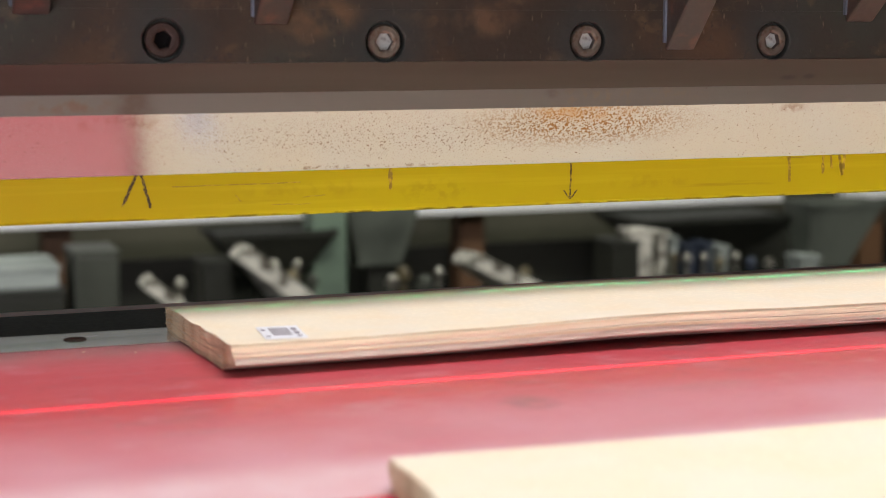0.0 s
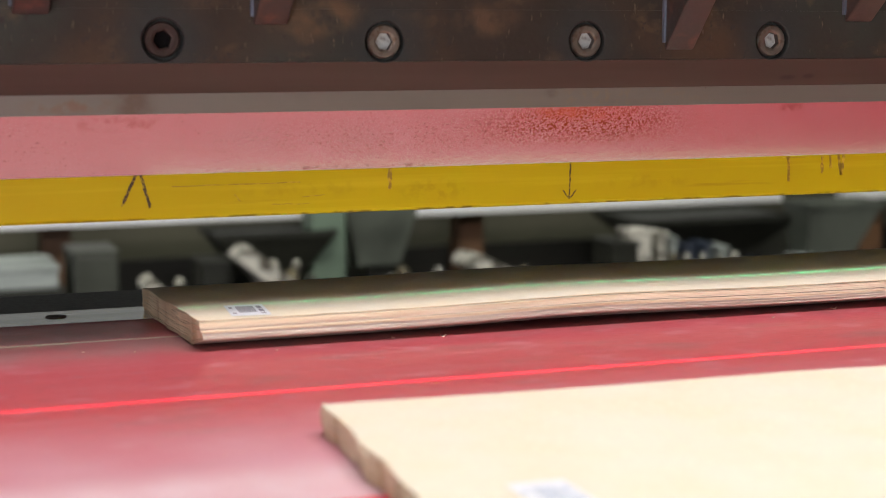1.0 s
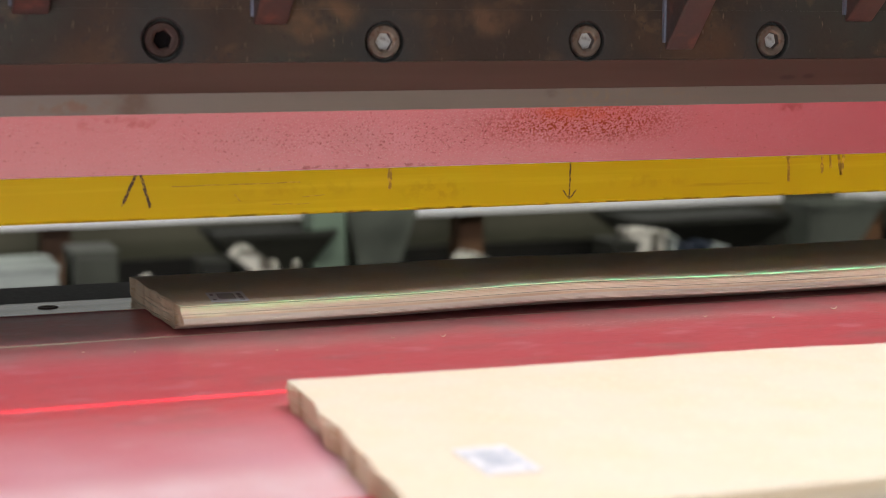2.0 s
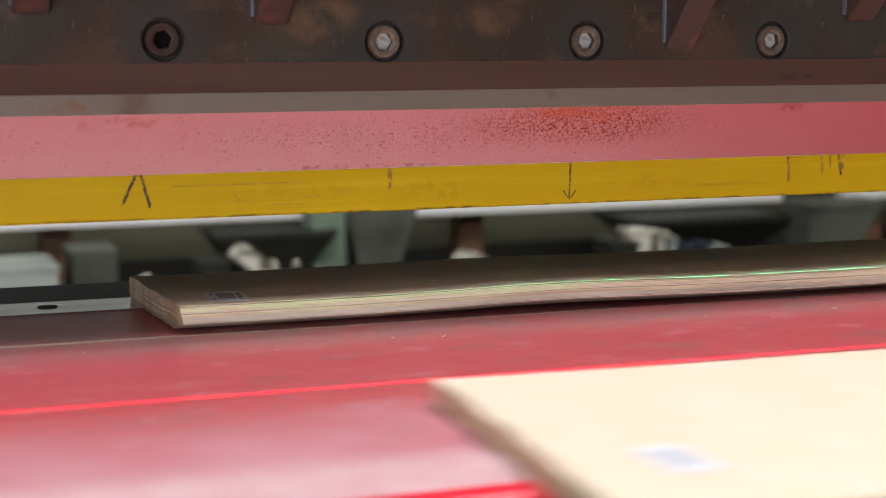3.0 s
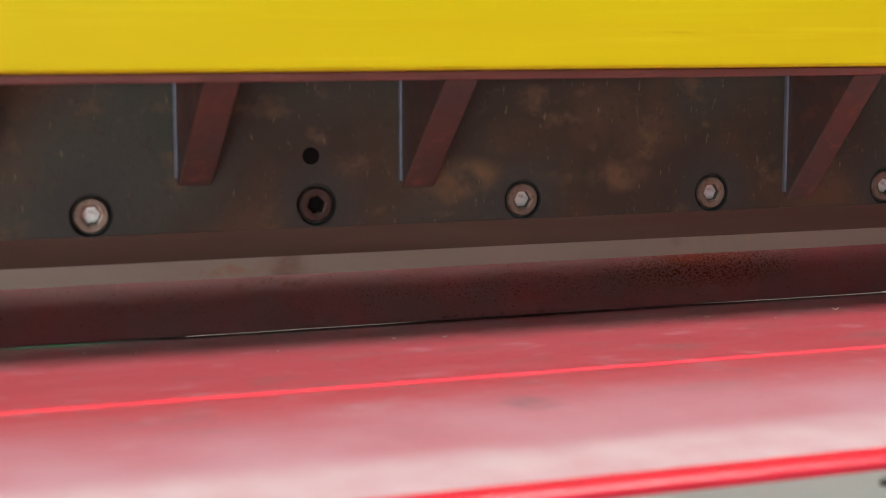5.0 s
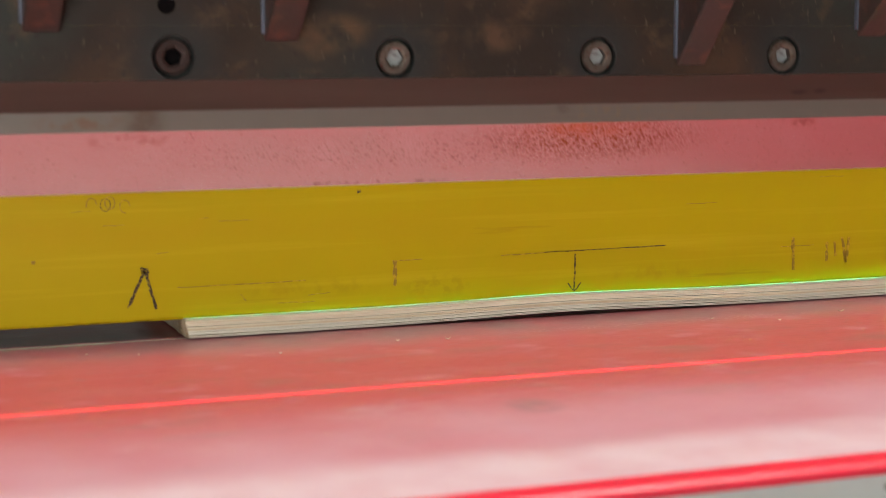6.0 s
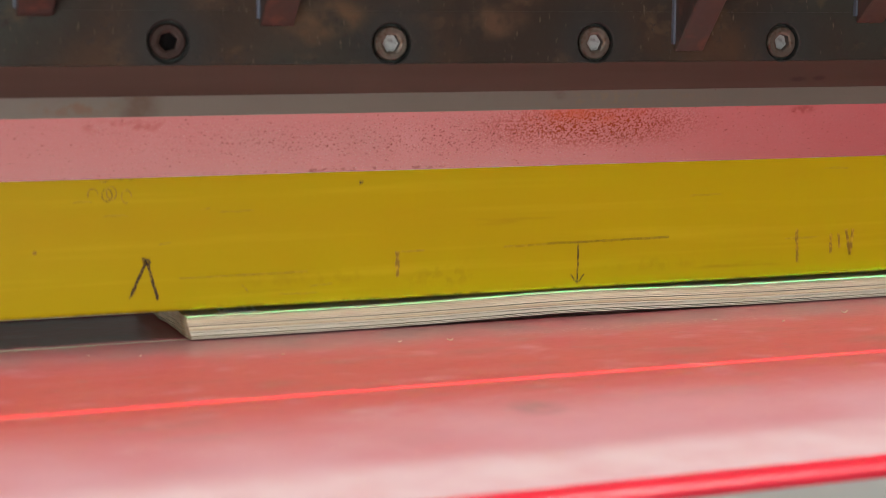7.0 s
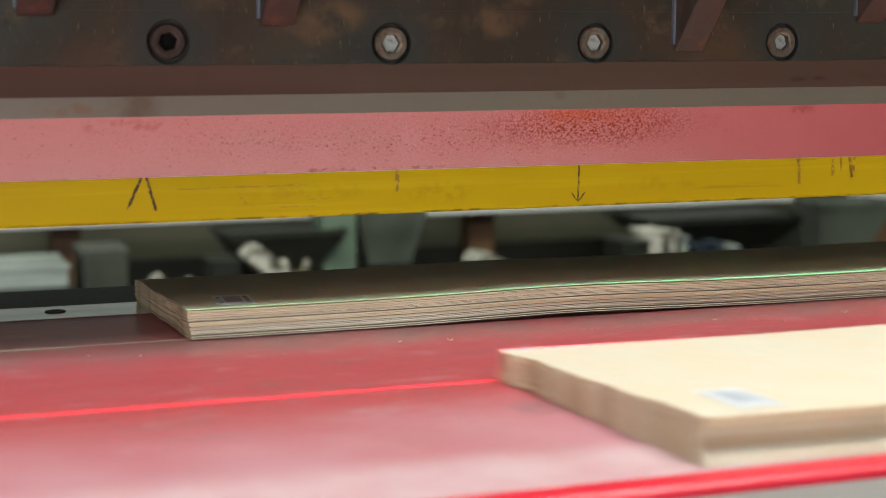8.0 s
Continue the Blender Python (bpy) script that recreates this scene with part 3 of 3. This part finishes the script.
def sheet_mesh(length, y0, y1, depth, thick, seed, skew, front_off, left_rough, nx=90, ny=20):
    """One folded section between two depths: a thin wavy slab with a ragged short side; local y starts at y1 for a flap."""
    bm = bmesh.new()
    grid = []
    base = 0.0 if y0 > 0 or y1 == depth else y1
    for side in (0, 1):
        rows = []
        for j in range(ny + 1):
            row = []
            for i in range(nx + 1):
                u = i / nx
                y = y0 + (y1 - y0) * j / ny
                v = y / depth
                x = u * length + skew * v
                if i == 0:
                    x += left_rough * (noise.noise(Vector((y * 45, seed * 0.05, 7))) + 0.30 * noise.noise(Vector((y * 210, seed * 0.6, 2))) + 0.10 * noise.noise(Vector((y * 20, seed * 3.7, 9))))
                if j == 0 and y0 == 0.0:
                    y += front_off + 0.0005 * noise.noise(Vector((x * 7, seed * 7.3, 4)))
                z = wave(u * length, seed * 0.1) * (1 - 0.35 * v) + side * thick
                row.append(bm.verts.new((x, y - base, z)))
            rows.append(row)
        grid.append(rows)
    bot, top = grid
    for j in range(ny):
        for i in range(nx):
            bm.faces.new((top[j][i], top[j][i + 1], top[j + 1][i + 1], top[j + 1][i]))
            bm.faces.new((bot[j][i], bot[j + 1][i], bot[j + 1][i + 1], bot[j][i + 1]))
    for i in range(nx):
        for j, flip in ((0, 1), (ny, 0)):
            q = (bot[j][i], bot[j][i + 1], top[j][i + 1], top[j][i])
            bm.faces.new(q if flip else q[::-1]).material_index = 1
    for j in range(ny):
        bm.faces.new((bot[j][0], top[j][0], top[j + 1][0], bot[j + 1][0])).material_index = 2
        bm.faces.new((bot[j][nx], bot[j + 1][nx], top[j + 1][nx], top[j][nx])).material_index = 2
    return bm


def label_parts(stack, x, y, z, deg, ink):
    lab = part("label", block(-0.0105, 0.0105, -0.019, 0.019, 0.0, 0.00012), M_LABEL, stack, "small white label with grey printed bars")
    lab.matrix_basis = pose(x, y, z, 0, 0, deg)
    for k in range(8):
        bm = block(-0.0050 + 0.0012 * k, -0.0050 + 0.0012 * k + 0.0008, -0.009, 0.013, 0.00013, 0.0002)
        part("printed_bar", bm, ink, lab)
    for (a, b, c, d) in ((0.0060, 0.0085, -0.014, -0.011), (0.0060, 0.0085, -0.007, 0.001), (0.0060, 0.0085, 0.004, 0.012), (-0.0090, -0.0070, -0.013, -0.009), (-0.0090, -0.0072, 0.006, 0.011)):
        part("printed_bar", block(a, b, c, d, 0.00013, 0.0002), ink, lab)


def paper_stack(label, length, depth, n, pitch, thick, skew, label_at, seed, profile, ink, rough=0.0022, flap=0.0, fan=0.0):
    """A stack of sections; with a flap each section has a front strip that can curl up about its hinge."""
    st = thing("paper_stack", label, "paper stack", "paper stacks on the bed")
    sheets, flaps, level = [], [], 0.0
    for k in range(n):
        mats = [M_PAPER, M_EDGE_PALE if k < n * 0.3 else M_EDGE, M_TORN]
        f = k / (n - 1)
        off = profile(f) + random.choice((-0.0003, -0.0002, 0.0, 0.0, 0.0002, 0.0003, 0.0006, 0.0018 if flap else 0.0))
        sh = part("paper_section", sheet_mesh(length, flap, depth, depth, thick, seed + k, skew, off, rough), mats, st)
        sh.matrix_basis = pose(random.uniform(-0.00025, 0.00025), 0, level + f * fan, -f * math.degrees(fan / depth))
        if flap:
            fl = part("curled_front_strip", sheet_mesh(length, 0.0, flap, depth, thick, seed + k, skew, off, rough, 90, 4), mats, sh)
            fl.matrix_basis = pose(0, flap, 0)
            flaps.append(fl)
        level += pitch * random.choice((0.78, 0.82, 0.86, 0.9, 1.0, 1.1, 1.8) if flap else (0.95, 0.97, 1.0, 1.03))
        sheets.append(sh)
    lx, ly, deg = label_at
    label_parts(sheets[-1], lx, ly, thick + wave(lx, 0) + 0.0003, deg, ink)
    return st, sheets, flaps


N1, THICK1, HINGE = 24, 0.00043, 0.022
STACK, SHEETS, FLAPS = paper_stack("stack of cream paper with curled front, ragged end and label", 0.75, 0.136, N1, 0.0006, THICK1, -0.006, (0.0305, 0.027, -6), 10,
                                   lambda f: 0.0012 * f * f, M_PRINT, 0.0024, HINGE)
INCOMING, _, _ = paper_stack("uncut stack of cream paper with hollow front edge and label", 0.60, 0.180, 13, 0.00108, 0.00102, -0.0205, (0.029, 0.030, 3), 130,
                          lambda f: 0.007 * math.sin(math.pi * f), M_PRINT_PALE, 0.0034, 0.0, 0.0060)
FRONT_STACK, _, _ = paper_stack("uncut stack of cream paper sections with brown torn end and label", 0.60, 0.220, 11, 0.00110, 0.00104, 0.0, (0.043, 0.062, 3), 60,
                                lambda f: 0.005 * math.sin(math.pi * f), M_PRINT_PALE, 0.0034)


def paper_scrap(x, y, size, deg):
    """A curled flake of paper lying on the bed."""
    bm = bmesh.new()
    n = 4
    rows = [[bm.verts.new((size * (i / n - 0.5), w * size * 0.16 * (1 - abs(i / n - 0.5)), 0.0003 + 0.25 * size * (2 * i / n - 1) ** 4)) for i in range(n + 1)] for w in (-1, 1)]
    for i in range(n):
        bm.faces.new((rows[0][i], rows[0][i + 1], rows[1][i + 1], rows[1][i]))
    ret = bmesh.ops.extrude_face_region(bm, geom=bm.faces[:])
    for v in ret["geom"]:
        if isinstance(v, bmesh.types.BMVert):
            v.co.z -= 0.00025
    ob = tagged(link_bm("paper_scrap", bm, M_PAPER), "tiny curled paper flake on the bed", "paper scrap", "paper flakes on the bed")
    ob.matrix_basis = pose(x, y, 0.0001, 0, 0, deg)


for x, y, size, deg in ((0.345, -0.062, 0.0022, 20), (0.395, -0.048, 0.0042, 4), (0.145, -0.052, 0.0034, 8), (0.118, -0.047, 0.0020, -20), (-0.045, -0.030, 0.0016, 30), (-0.020, -0.040, 0.0018, 60), (0.31, -0.045, 0.0024, -8), (0.05, -0.060, 0.0018, 15)):
    paper_scrap(x, y, size, deg)

# ---- far side of the hall ----
def rack():
    r = thing("shelf_rack", "rack with brown posts, white rails and olive back panel", "rack")
    part("back_panel", block(-1.2, 3.4, 2.75, 2.78, -0.62, 0.12, 0.004), M_PANEL, r)
    for x in (0.270, 1.165, 2.20):
        part("post", block(x - 0.03, x + 0.03, 2.52, 2.58, -0.9, 0.16, 0.004), M_BROWN, r, "brown post")
    for x0, x1, z in ((-0.9, 0.818, -0.2265), (0.998, 1.92, -0.2315), (2.088, 3.3, -0.2335)):
        part("rail", block(x0, x1, 2.47, 2.51, z, z + 0.07, 0.004), M_WHITE, r, "white painted rail")
    # Dark board added so that the gaps above the shelf turn black.
    part("lower_panel", block(-1.2, 3.4, 2.60, 2.62, -0.4195, -0.315, 0.003), M_DARK, r, "dark board added to blacken the lower background")
    part("shelf", block(-1.2, 3.4, 1.85, 2.745, -0.46, -0.42, 0.004), M_DARK, r, "dark lower shelf")
    return r


rack()


def frustum(x, y, z0, z1, half0, half1, thick=0.004, lean=0.0):
    """An open square funnel between two heights, half widths at bottom and top."""
    bm = bmesh.new()
    rings = []
    for z, h, dx in ((z0, half0, 0.0), (z1, half1, lean), (z1, half1 - thick, lean), (z0 + thick, max(half0 - thick, 0.002), 0.0)):
        rings.append([bm.verts.new((x + dx + sx * h, y + sy * h * 0.6, z)) for sx, sy in ((-1, -1), (1, -1), (1, 1), (-1, 1))])
    for a, b in zip(rings, rings[1:]):
        for i in range(4):
            bm.faces.new((a[i], a[(i + 1) % 4], b[(i + 1) % 4], b[i]))
    bm.faces.new(rings[0])
    bm.faces.new(rings[-1])
    bmesh.ops.recalc_face_normals(bm, faces=bm.faces[:])
    return bm


SHELF = -0.42


def hopper(x, y, z0, z1, half0, half1, mt, label, lean=0.0):
    h = thing("hopper", label, "hopper")
    part("funnel", frustum(x, y, z0, z1, half0, half1, 0.004, lean), mt, h)
    part("rim", frustum(x + lean, y, z1 + 0.0005, z1 + 0.012, half1 + 0.004, half1 + 0.004), mt, h)
    part("neck", block(x - half0 * 0.5, x + half0 * 0.5, y - half0 * 0.3, y + half0 * 0.3, SHELF, z0 - 0.0005, 0.004), M_DARK, h)


def crate(name, x0, x1, y0, y1, top, mt, label, category, foot=SHELF):
    c = thing(name, label, category)
    part("body", block(x0, x1, y0, y1, foot, top, 0.005), mt, c)
    part("top_edge", block(x0 - 0.003, x1 + 0.003, y0 - 0.003, y1 + 0.003, top + 0.0005, top + 0.008, 0.002), mt, c)


def leaning_bundle(x, z, y, slope, thick, label):
    """Three pale boards of paper that lean from (x, z) down to the shelf."""
    b = thing("paper_bundle", label, "paper bundle", "paper bundles on the shelf")
    for k in range(3):
        a = slope + (k - 1) * 5
        length = (z - 0.006 * k - SHELF - thick * math.cos(radians(a))) / math.sin(radians(a))
        bm = block(0.0, length, -0.03, 0.03, -thick / 2, thick / 2, 0.003)
        ob = part("board", bm, M_PALE, b)
        ob.matrix_basis = pose(x + 0.012 * k, y + 0.063 * (k - 1), z - 0.006 * k - thick * 0.5, 0, a, 0)


hopper(0.655, 2.32, -0.315, -0.236, 0.060, 0.118, M_DARK, "dark open hopper on the shelf")
hopper(0.905, 2.40, -0.318, -0.180, 0.045, 0.082, M_SHEET, "dull zinc hopper on the shelf")
hopper(1.63, 2.36, -0.305, -0.246, 0.120, 0.190, M_DARK, "large dark hopper on the shelf")
hopper(1.86, 2.22, -0.345, -0.215, 0.050, 0.090, M_SHEET, "dull zinc hopper with slanted side", 0.03)
crate("steel_cabinet", 0.255, 0.337, 2.18, 2.30, -0.245, M_DULL, "dull grey steel cabinet on the shelf", "cabinet")
crate("bin", 0.487, 0.541, 2.14, 2.24, -0.270, M_DARK, "black bin on the shelf", "bin")
crate("bin", 1.325, 1.383, 2.14, 2.24, -0.270, M_DARK, "black bin on the shelf", "bin")
crate("column", 0.735, 0.805, 2.28, 2.36, -0.16, M_GREENISH, "grey green painted machine column", "column")
crate("bin", 0.00, 0.236, 2.15, 2.36, -0.309, M_DARK, "dark bin under a ream of paper", "bin")
crate("paper_ream", 0.03, 0.228, 2.17, 2.34, -0.268, M_REAM, "pale grey ream of paper on the bin", "paper ream", -0.301)
leaning_bundle(0.545, -0.222, 2.16, 44, 0.034, "leaning bundle of pale paper boards")
leaning_bundle(0.375, -0.280, 2.20, 42, 0.024, "small leaning bundle of paper boards")
leaning_bundle(1.015, -0.265, 2.20, 32, 0.030, "leaning bundle of pale paper boards")
for x, w, top, mt, lab in ((1.372, 0.050, -0.250, M_PALE, "small white carton"), (1.440, 0.016, -0.256, M_PALE, "small white carton"), (1.466, 0.014, -0.268, M_REAM, "small grey tin"),
                           (1.505, 0.016, -0.288, M_BLUE, "blue plastic box"), (1.545, 0.014, -0.284, M_BLUE, "blue plastic box"), (1.580, 0.018, -0.292, M_REAM, "small grey tin"),
                           (1.775, 0.045, -0.322, M_REAM, "small grey tin")):
    crate("small_box", x, x + w, 2.16, 2.22, top, mt, lab + " on the shelf", "box")


def pipe_fitting(x, y, top, r, mt, label):
    """A threaded rod with a nut, a flange and a domed cap, standing on the shelf."""
    p = thing("pipe_fitting", label, "pipe fitting", "fittings on the shelf")
    up = pose(x, y, SHELF, 90)
    for name, prof in (("rod", [(r * 0.45, 0.0), (r * 0.45, top - r - SHELF)]), ("flange", [(r, top - 1.4 * r - SHELF), (r, top - 1.1 * r - SHELF)]),
                       ("cap", [(r * 0.75, top - r - SHELF), (r * 0.75, top - 0.5 * r - SHELF), (r * 0.5, top - 0.15 * r - SHELF), (r * 0.15, top - SHELF)])):
        ob = part(name, turned(prof, 16), mt, p)
        ob.matrix_basis = up


for x, y, top, r, mt in ((0.618, 2.14, -0.262, 0.013, M_ZINC), (0.648, 2.12, -0.281, 0.016, M_BRASS), (0.672, 2.17, -0.270, 0.010, M_ZINC), (0.690, 2.13, -0.292, 0.014, M_DULL), (0.632, 2.18, -0.300, 0.018, M_ZINC),
                         (0.845, 2.12, -0.300, 0.014, M_ZINC), (0.875, 2.14, -0.288, 0.016, M_BRASS), (0.915, 2.13, -0.305, 0.020, M_DULL), (0.955, 2.16, -0.296, 0.012, M_ZINC),
                         (1.130, 2.14, -0.300, 0.013, M_BRASS), (1.455, 2.13, -0.286, 0.012, M_BRASS), (1.485, 2.13, -0.290, 0.011, M_ZINC), (1.530, 2.14, -0.292, 0.010, M_ZINC), (1.562, 2.13, -0.302, 0.012, M_BRASS),
                         (1.610, 2.15, -0.296, 0.011, M_ZINC), (1.640, 2.14, -0.306, 0.013, M_BLUE), (1.690, 2.15, -0.312, 0.012, M_ZINC), (0.400, 2.14, -0.300, 0.015, M_DULL), (0.445, 2.16, -0.290, 0.012, M_ZINC)):
    pipe_fitting(x, y, top, r, mt, "small worn metal pipe fitting standing on the dark shelf")


# ---- moving things ----
def motions():
    knife = [(0.0, 0, 0), (4.4, 0, 0), (4.5, 0.0094, -0.0154), (4.6, 0.0250, -0.0348), (4.7, 0.0455, -0.0553), (4.8, 0.0630, -0.0715), (4.9, 0.0750, -0.0825), (5.0, 0.0800, -0.0873),
             (5.1, 0.0808, -0.0878), (5.2, 0.0797, -0.0870), (5.35, 0.0740, -0.0815), (5.5, 0.0625, -0.0712), (5.65, 0.0460, -0.0565), (5.8, 0.0273, -0.0383), (5.9, 0.0131, -0.0216),
             (6.0, 0.0034, -0.0080), (6.1, 0.0006, -0.0020), (6.2, 0, 0), (8.0, 0, 0)]
    walk(CARRIER, [(t, pose(x - 0.0022, -0.006, z)) for t, x, z in knife])
    clamp = [(0.0, 0), (3.2, 0), (3.3, -0.0040), (3.4, -0.0135), (3.5, -0.0226), (3.6, -0.0305), (3.7, -0.0380), (3.8, -0.0453), (3.9, -0.0524), (4.0, -0.0550), (4.1, -0.0552), (6.9, -0.0552),
             (7.0, -0.0494), (7.1, -0.0410), (7.2, -0.0325), (7.3, -0.0245), (7.4, -0.0160), (7.5, -0.0078), (7.6, -0.0010), (7.7, 0), (8.0, 0)]
    walk(CLAMP, [(t, pose(-0.0022, -0.006, z * 0.972)) for t, z in clamp])
    front = [(0.0, -0.1235, 0.0), (0.5, -0.0880, 0.0), (1.0, -0.0530, -0.1), (1.5, -0.0115, -0.4), (1.7, -0.0070, -0.5), (2.8, -0.0038, -0.5), (3.8, -0.0038, -0.5), (4.0, -0.0066, -0.1), (8.0, -0.0068, -0.1)]
    walk(STACK, [(t, pose(0.0125, y, 0.0009, 0, 0, r)) for t, y, r in front])
    gauge = [(0.0, -0.0925), (0.5, -0.0550), (1.0, -0.0175), (1.5, 0.0100), (1.7, 0.0150), (2.8, 0.0200), (3.8, 0.0200), (4.0, 0.0120), (8.0, 0.0120)]
    walk(GAUGE, [(t, pose(0, y, 0)) for t, y in gauge])
    # height of the stack and lift of its lowest front edge: loose, pressed flat, loose again
    squeeze = [(0.0, 0.0158, 0.0058), (3.75, 0.0158, 0.0056), (3.85, 0.0132, 0.0040), (3.95, 0.0110, 0.0008), (4.05, 0.0104, 0.0), (6.9, 0.0104, 0.0), (7.05, 0.0138, 0.0), (7.3, 0.0160, 0.0), (8.0, 0.0162, 0.0)]
    loose = [sh.matrix_basis.translation.z for sh in SHEETS]
    for k, (sh, fl) in enumerate(zip(SHEETS, FLAPS)):
        f, x = loose[k] / loose[-1], sh.matrix_basis.translation.x
        walk(sh, [(t, pose(x, 0, f * (high - THICK1), -f * math.degrees(max(high - 0.0136, 0) / 0.136))) for t, high, lift in squeeze])
        walk(fl, [(t, pose(0, HINGE, 0, -math.degrees(math.asin(lift * (1 - f) ** 1.2 / HINGE)))) for t, high, lift in squeeze])
    leaving = [(0.0, 0.0149, -0.3526), (0.5, 0.0152, -0.3076), (1.0, 0.0159, -0.2613), (1.5, 0.0149, -0.2269), (1.7, 0.0150, -0.2180), (2.2, 0.0160, -0.2060), (2.8, 0.0184, -0.1986), (2.9, 0.0268, -0.2162), (3.0, 0.0766, -0.2308),
               (3.1, 0.1665, -0.2499), (3.2, 0.290, -0.275), (3.4, 0.60, -0.33), (3.8, 1.10, -0.345), (4.4, 1.55, -0.345), (8.0, 1.55, -0.345)]
    walk(FRONT_STACK, [(t, pose(x + 0.0062, y + 0.0190, 0.0004, 0, 0, -3.75) @ Matrix.Translation((0.0, -0.220, 0.0))) for t, x, y in leaving])
    arriving = [(0.0, 0.86, -0.30), (7.0, 0.86, -0.30), (7.2, 0.62, -0.29), (7.4, 0.385, -0.260), (7.5, 0.312, -0.243), (7.6, 0.2621, -0.2297), (7.7, 0.2223, -0.2172), (7.8, 0.191, -0.2017), (7.9, 0.1600, -0.1851), (8.0, 0.1325, -0.1545)]
    walk(INCOMING, [(t, pose(x, y, 0.0004, 0, 0, -2.7) @ Matrix.Translation((0.0205, -0.180, 0.0))) for t, x, y in arriving])


motions()
